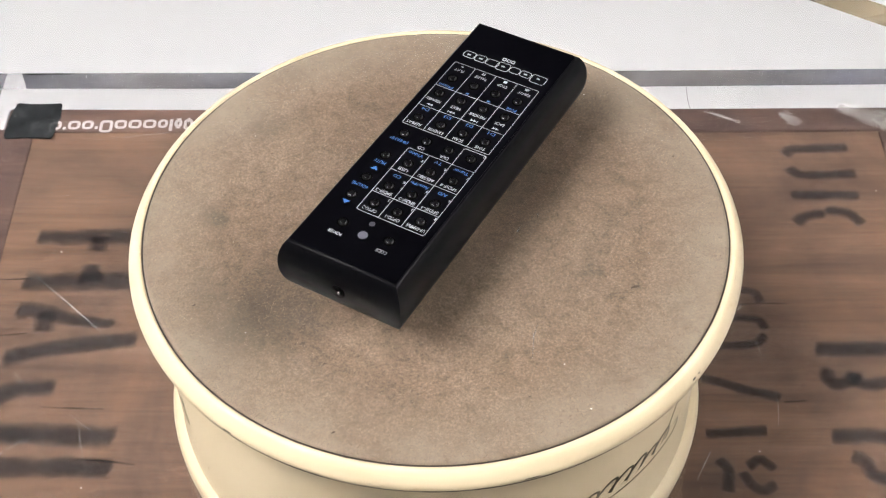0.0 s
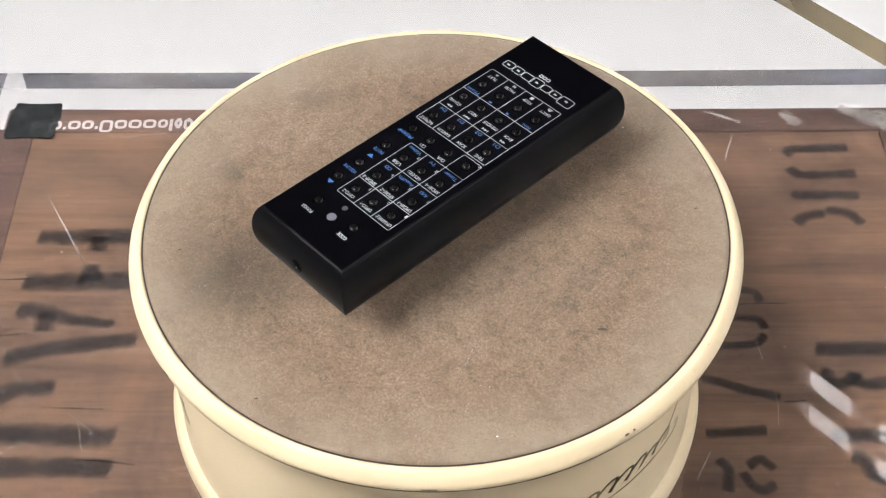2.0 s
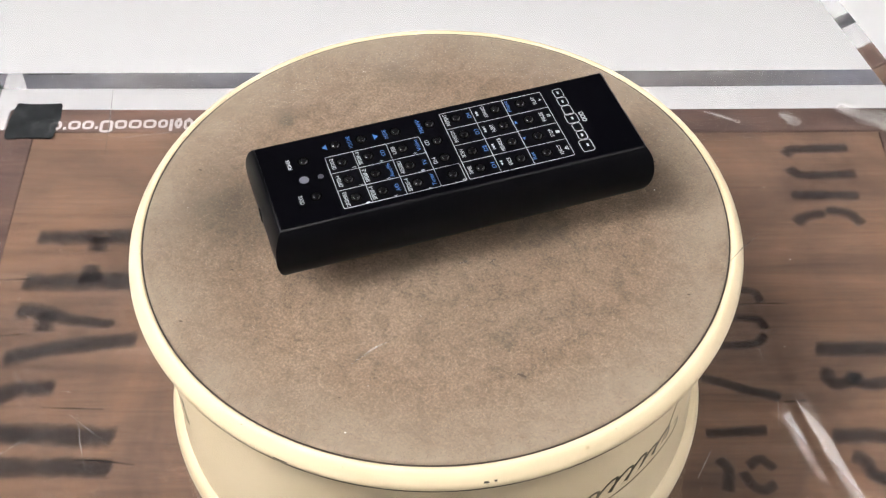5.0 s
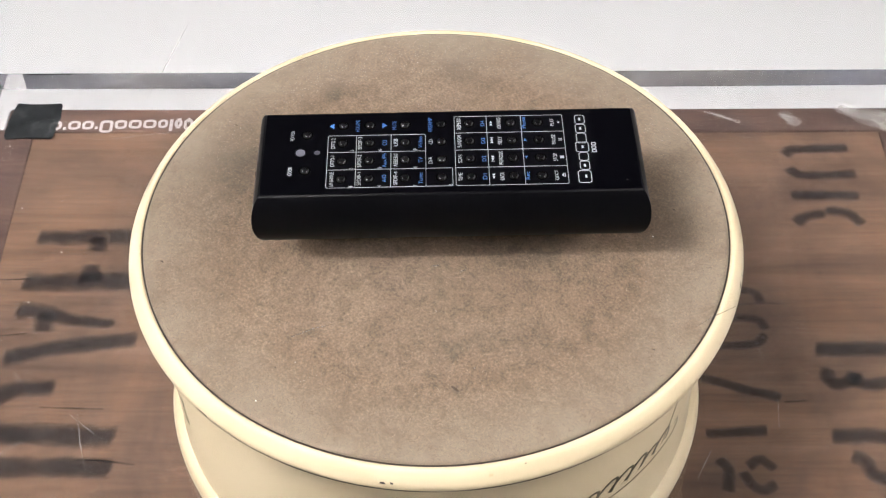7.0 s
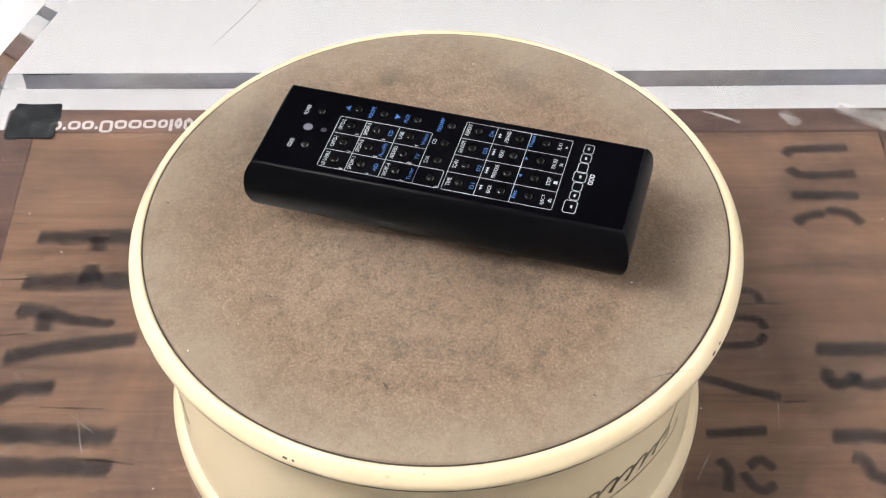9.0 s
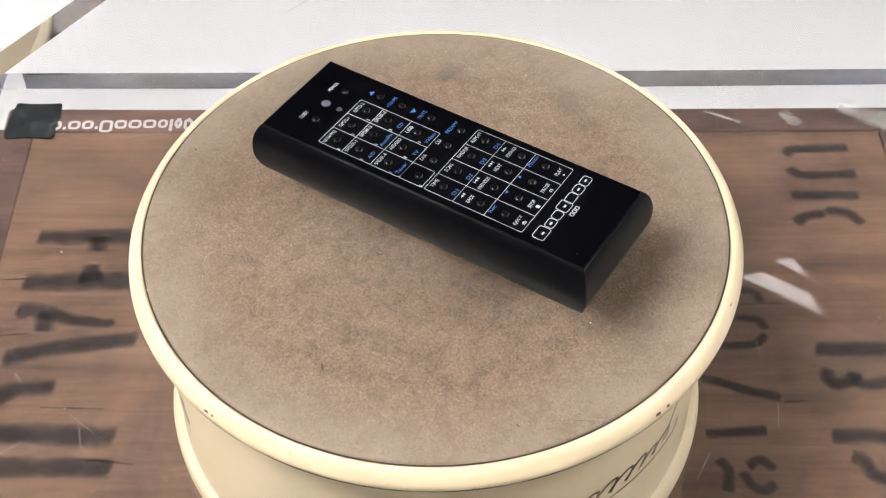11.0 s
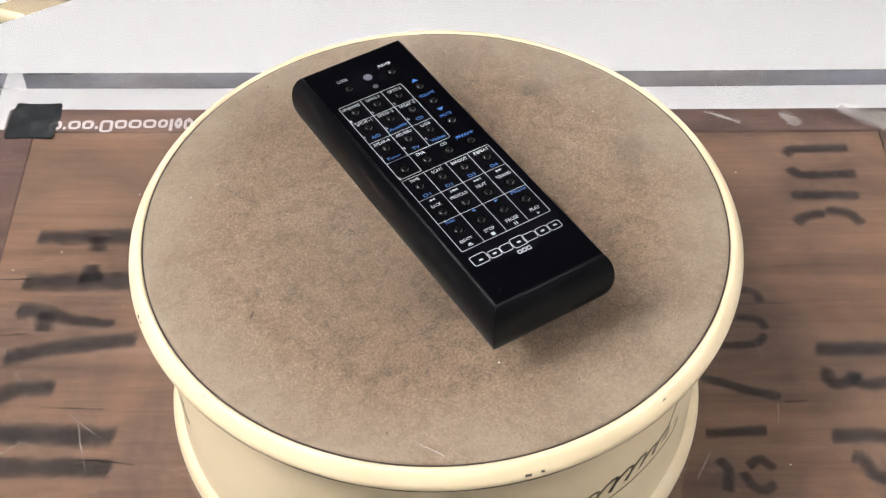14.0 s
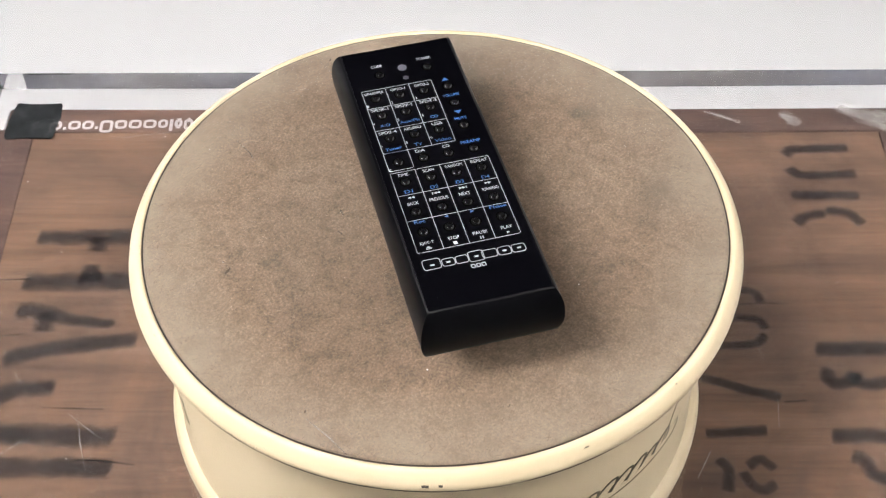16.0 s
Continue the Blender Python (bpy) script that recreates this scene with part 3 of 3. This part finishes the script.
# ---- remote control ----
def remote_control():
    ob = empty("remote_control", pose(0, 0, TOP), "black metal remote control with small round keys", "remote control")
    H, XA, YA, YB, B = 0.0297, 0.0280, -0.0963, 0.0813, 0.0047
    b = bmesh.new()
    loops = []
    levels = [(0.0, -0.0034), (0.0006, -0.0018)] + [(0.0012 + (H - 0.0022) * k / 15, None) for k in range(16)] + [(H - 0.0002, 0.0002), (H, -0.0002)]
    for z, off in levels:
        if off is None:
            q = (z - 0.0140) / (H - 0.0140 if z > 0.0140 else 0.0142)
            off = B * (1 - abs(q) ** (2.3 if z > 0.0140 else 1.9)) ** 0.75
        loops.append([b.verts.new((x, y, z)) for x, y in ((-XA - off, YA - off), (XA + off, YA - off), (XA + off, YB + off), (-XA - off, YB + off))])
    for lo, hi in zip(loops, loops[1:]):
        for i in range(4):
            f = b.faces.new((lo[i], lo[(i + 1) % 4], hi[(i + 1) % 4], hi[i]))
    b.faces.new(loops[0][::-1])
    b.faces.new(loops[-1])
    body = part("body", b, ANODISED, ob, "black anodised case with bowed sides", True)
    sharpen(body, 38)
    part("fascia", slab(bmesh.new(), rounded(-XA + 0.0002, XA - 0.0002, YA + 0.0002, YB - 0.0002, 0.0003), H - 0.0002, H + 0.0002), FACE, ob, "black top face")
    Z = H + 0.0002
    cols = (-0.0183, -0.0061, 0.0062, 0.0186)

    def lines(x0, x1, y0, y1, xs, ys):
        g = bmesh.new()
        ribbon(g, rounded(x0, x1, y0, y1, 0.0009), 0.00021, Z, 0.00006, closed=True)
        for x in xs:
            ribbon(g, [(x, y0), (x, y1)], 0.00021, Z, 0.00005)
        for y in ys:
            ribbon(g, [(x0, y), (x1, y)], 0.00021, Z, 0.00005)
        part("printed_grid", g, WHITE_INK, ob, "thin white printed grid")

    lines(-0.0240, 0.0117, 0.0040, 0.0507, (-0.0120, 0.0), (0.0371, 0.0205))
    lines(-0.0240, -0.0120, -0.0085, 0.0040, (), ())
    lines(-0.0240, 0.0238, -0.0625, -0.0100, (-0.0120, 0.0, 0.0120), (-0.0256, -0.0423))

    def legend(text, x, y, width, high, ink):
        cu = bpy.data.curves.new("legend", "FONT")
        cu.body, cu.align_x, cu.align_y, cu.size = text, "CENTER", "CENTER", 1.0
        cu.offset = 0.0
        tmp = new("legend_tmp", cu)
        me = bpy.data.meshes.new_from_object(tmp.evaluated_get(bpy.context.evaluated_depsgraph_get()))
        bpy.data.objects.remove(tmp)
        xs, ys = [v.co.x for v in me.vertices], [v.co.y for v in me.vertices]
        mx, my = (min(xs) + max(xs)) / 2, (min(ys) + max(ys)) / 2
        sx, sy = width / (max(xs) - min(xs)), high / (max(ys) - min(ys))
        for v in me.vertices:
            v.co = (x + (v.co.x - mx) * sx, y + (v.co.y - my) * sy, Z + 0.00007)
        me.materials.clear()
        me.materials.append(ink)
        t = new("legend", me)
        t.parent = ob
        t["label"] = "printed word"

    def word(text, x, y, ink=WHITE_INK, per=0.00105, high=0.0019):
        legend(text, x, y, per * len(text) if len(text) > 1 else 0.0009, high, ink)

    def sign(polys, x, y, ink, s=0.001):
        g = bmesh.new()
        for poly in polys:
            g.faces.new([g.verts.new((x + px * s, y + py * s, Z + 0.00007)) for px, py in poly])
        part("printed_sign", g, ink, ob, "printed arrow or square")

    def key(x, y):
        g = bmesh.new()
        disc(g, x, y, 0.0029, Z - 0.0001, Z + 0.00015, 20)
        k = part("key", g, WELL, ob, "small round black key")
        d = lathe([(0.0, 0.0011), (0.0009, 0.00105), (0.0016, 0.0009), (0.0021, 0.0005), (0.0023, 0.0)], 20)
        cap = part("cap", d, KEY, k, "glossy domed cap", True)
        cap.location = (x, y, Z + 0.0001)

    def arrow(way):
        return [[(-0.9 * way, 0.8), (-0.9 * way, -0.8), (0.9 * way, 0.0)]]

    for y in (0.0438, 0.0309, 0.0139):
        for x in cols:
            key(x, y)
    for y in (-0.0034, -0.0170, -0.0372, -0.0503):
        for x in cols:
            key(x, y)
    key(-0.0122, 0.0610), key(0.0124, 0.0610)
    for x, text in ((-0.0124, "CODE"), (0.0122, "POWER")):
        word(text, x, 0.0680, per=0.0014)
    for row, (y, words) in enumerate(((0.0482, ("UP-SAMPLE", "OPTO-1", "OPTO-2")), (0.0354, ("SPDIF-1", "SPDIF-2", "SPDIF-3")), (0.0183, ("SPDIF-4", "AES/EBU", "USB")))):
        for c, text in enumerate(words):
            word(text, cols[c], y, per={9: 0.00105, 3: 0.0017}.get(len(text), 0.00122))
            word(str(row * 3 + c + 1), cols[c] - 0.0051, (0.0391, 0.0258, 0.0090)[row], high=0.0017)
    word("0", -0.0233, -0.0076, high=0.0017)
    for y, words in ((0.0236, ("A/D", "Aux/Ph", "CD")), (0.0065, ("Tuner", "TV", "Video"))):
        for c, text in enumerate(words):
            word(text, cols[c], y, BLUE_INK, per=0.0016 if len(text) > 2 else 0.0019)
    word("D/A", cols[1] - 0.0004, 0.0018, per=0.0015), word("CD", cols[2], 0.0016, per=0.0017)
    word("PREAMP", cols[3] - 0.0002, 0.0017, BLUE_INK, per=0.0016)
    word("VOLUME", cols[3] - 0.0003, 0.0368, BLUE_INK, per=0.00142)
    word("MUTE", cols[3] - 0.0002, 0.0190, BLUE_INK, per=0.0015)
    sign([[(-1.9, -1.1), (1.9, -1.1), (0.0, 1.2)]], 0.0185, 0.0492, BLUE_INK)
    sign([[(-1.9, 1.1), (0.0, -1.2), (1.9, 1.1)]], 0.0184, 0.0237, BLUE_INK)
    for c, (a, d, e, f) in enumerate((("TIME", "D1", "BACK", "EJECT"), ("SCAN", "D2", "PREVIOUS", "STOP"), ("RANDOM", "D3", "NEXT", "PAUSE"), ("REPEAT", "D4", "FORWARD", "PLAY"))):
        word(a, cols[c], -0.0122, per=0.00135), word(d, cols[c], -0.0236, BLUE_INK, per=0.0019)
        word(e, cols[c], -0.0316, per=0.0011 if len(e) > 6 else 0.0013), word(f, cols[c], -0.0573, per=0.0013)
    word("Rec", cols[0], -0.0436, BLUE_INK, per=0.0017), word("Phase", cols[3], -0.0436, BLUE_INK, per=0.0016)
    sign(arrow(-1), cols[1] + 0.0003, -0.0436, BLUE_INK), sign(arrow(1), cols[2] + 0.0003, -0.0436, BLUE_INK)

    def double(way, bar):
        polys = [[(px + sh * way, py) for px, py in arrow(way)[0]] for sh in (-0.9, 0.9)]
        return polys + ([[(2.0 * way, 0.8), (2.4 * way, 0.8), (2.4 * way, -0.8), (2.0 * way, -0.8)]] if bar else [])

    for c, (way, bar) in enumerate(((-1, 0), (-1, 1), (1, 1), (1, 0))):
        sign(double(way, bar), cols[c], -0.0277, WHITE_INK, 0.0009)
    sign([[(-1.3, -0.1), (1.3, -0.1), (0, 1.0)], [(-1.3, -0.8), (1.3, -0.8), (1.3, -0.4), (-1.3, -0.4)]], cols[0], -0.0604, WHITE_INK)
    sign([[(-0.9, -0.9), (0.9, -0.9), (0.9, 0.9), (-0.9, 0.9)]], cols[1], -0.0605, WHITE_INK)
    sign([[(-0.8, -0.8), (-0.3, -0.8), (-0.3, 0.8), (-0.8, 0.8)], [(0.3, -0.8), (0.8, -0.8), (0.8, 0.8), (0.3, 0.8)]], cols[2], -0.0605, WHITE_INK)
    sign(arrow(1), cols[3], -0.0605, WHITE_INK, 0.0008)
    # maker's mark: a row of outlined blocks, with small bars below it
    for x0, x1, y0, y1 in ((-23.6, -15.6, -73.2, -67.2), (-15.0, -9.2, -73.0, -68.6), (-8.8, -3.2, -73.0, -68.6), (-2.8, 4.0, -73.6, -67.6), (3.4, 10.2, -73.0, -68.4), (10.6, 16.6, -73.2, -68.4), (17.0, 23.2, -73.2, -68.6)):
        part("maker_mark", ribbon(bmesh.new(), rounded(x0 / 1000, x1 / 1000, y0 / 1000, y1 / 1000, 0.0013), 0.00030, Z, 0.00006, closed=True), WHITE_INK, ob, "white outlined block of a maker's mark")
    for x in (-0.0195, -0.0122, 0.0006, 0.0135, 0.0203):
        part("maker_mark", ribbon(bmesh.new(), [(x - 0.0008, -0.0708), (x + 0.0010, -0.0708)], 0.0009, Z, 0.00006), WHITE_INK, ob)
    for x in (-0.0022, 0.0002, 0.0026):
        part("model_bar", ribbon(bmesh.new(), rounded(x - 0.0008, x + 0.0008, -0.0770, -0.0752, 0.0003), 0.00045, Z, 0.00006, closed=True), WHITE_INK, ob)
    part("indicator_lens", disc(bmesh.new(), 0.0, 0.0636, 0.0023, Z - 0.0001, Z + 0.0003, 24), LENS, ob, "pale round lens")
    part("indicator_lens", disc(bmesh.new(), 0.0, 0.0556, 0.0014, Z - 0.0001, Z + 0.0002, 20), LENS_DIM, ob, "dim small lens")
    g = bmesh.new()
    bmesh.ops.create_cone(g, cap_ends=True, segments=24, radius1=0.0036, radius2=0.0036, depth=0.0012, matrix=Matrix.Translation((0.0, YB + B - 0.0002, 0.0140)) @ Matrix.Rotation(radians(90), 4, "X"))
    jack = part("socket", g, WELL, ob, "black round socket in the end face", True)
    g = bmesh.new()
    bmesh.ops.create_uvsphere(g, u_segments=12, v_segments=8, radius=0.0006, matrix=Matrix.Translation((-0.0005, YB + B + 0.0004, 0.0136)))
    part("pin", g, STEEL, jack, "bright metal pin", True)
    g = bmesh.new()
    ribbon(g, [(-0.0225, -0.0900), (-0.0218, -0.0893)], 0.0004, Z, 0.00004)
    part("nick", g, SCRATCH, ob, "small pale nick")
    return ob


remote = remote_control()

# ---- scratches, dust and lint on the plates ----
SPECK = material("white_speck", (0.5, 0.49, 0.47), 0.8)
scratches(upper_plate, (
    ([(-0.1415, 0.1368), (-0.148, 0.1022), (-0.1545, 0.0700)], 0.00055),
    ([(-0.0438, -0.0829), (-0.0520, -0.0852), (-0.0630, -0.0908)], 0.0006),
    ([(0.1190, -0.0825), (0.1300, -0.0750), (0.1432, -0.0676)], 0.0005),
    ([(0.0129, -0.0506), (0.0158, -0.0489)], 0.0005),
    ([(-0.0008, -0.0470), (0.0030, -0.0464)], 0.0006),
), PLATE + 0.00002)
scratches(lower_plate, (
    ([(-0.209, -0.030), (-0.203, -0.052), (-0.197, -0.070)], 0.0006),
    ([(-0.2150, -0.030), (-0.203, -0.040), (-0.189, -0.050)], 0.0005),
    ([(-0.246, -0.058), (-0.2366, -0.050)], 0.0006),
    ([(-0.2507, -0.002), (-0.2443, -0.0105)], 0.0007),
    ([(0.1788, 0.021), (0.1800, 0.013), (0.1808, 0.005)], 0.0007),
    ([(0.1846, -0.014), (0.1846, -0.027), (0.1828, -0.041)], 0.0005),
    ([(0.1334, -0.075), (0.1428, -0.057)], 0.0006),
    ([(-0.19, 0.20), (-0.225, 0.195)], 0.0005),
), PLATE + 0.00002, FAINT)


def specks(parent, count, reach_x, reach_y, sizes, seed):
    rnd = random.Random(seed)
    for k in range(count):
        x, y, r = rnd.uniform(-reach_x, reach_x), rnd.uniform(-reach_y, reach_y), rnd.uniform(*sizes)
        b = bmesh.new()
        b.faces.new([b.verts.new((x + r * rnd.uniform(0.5, 1.2) * math.cos(q), y + r * rnd.uniform(0.5, 1.2) * math.sin(q), PLATE + 0.00004)) for q in (0, 1.05, 2.1, 3.14, 4.2, 5.2)])
        part("dust_speck", b, SPECK if rnd.random() < 0.4 else SCRATCH, parent, "pale dust speck")


specks(upper_plate, 60, 0.25, 0.25, (0.00018, 0.00045), 5)
specks(lower_plate, 46, 0.30, 0.24, (0.0003, 0.0007), 8)
for x, y in ((0.1801, -0.0491), (-0.0206, -0.0460), (0.0202, -0.1068), (-0.1836, -0.0055)):
    part("dust_speck", disc(bmesh.new(), x, y, 0.00040, PLATE + 0.00002, PLATE + 0.00006, 8), SCRATCH, upper_plate, "pale dust speck")


def motions():
    steps = [k * 0.5 for k in range(33)]
    walk(platter, [(t, pose(0, 0, TOP - PLATE, 0, 0, -SPIN * t)) for t in steps])
    walk(upper_plate, [(t, pose(0, 0, TOP - PLATE, 0, 0, 56.8 - SPIN * t)) for t in steps])
    walk(remote, [(t, pose(0, 0, TOP, 0, 0, 149 - SPIN * t)) for t in steps])


motions()
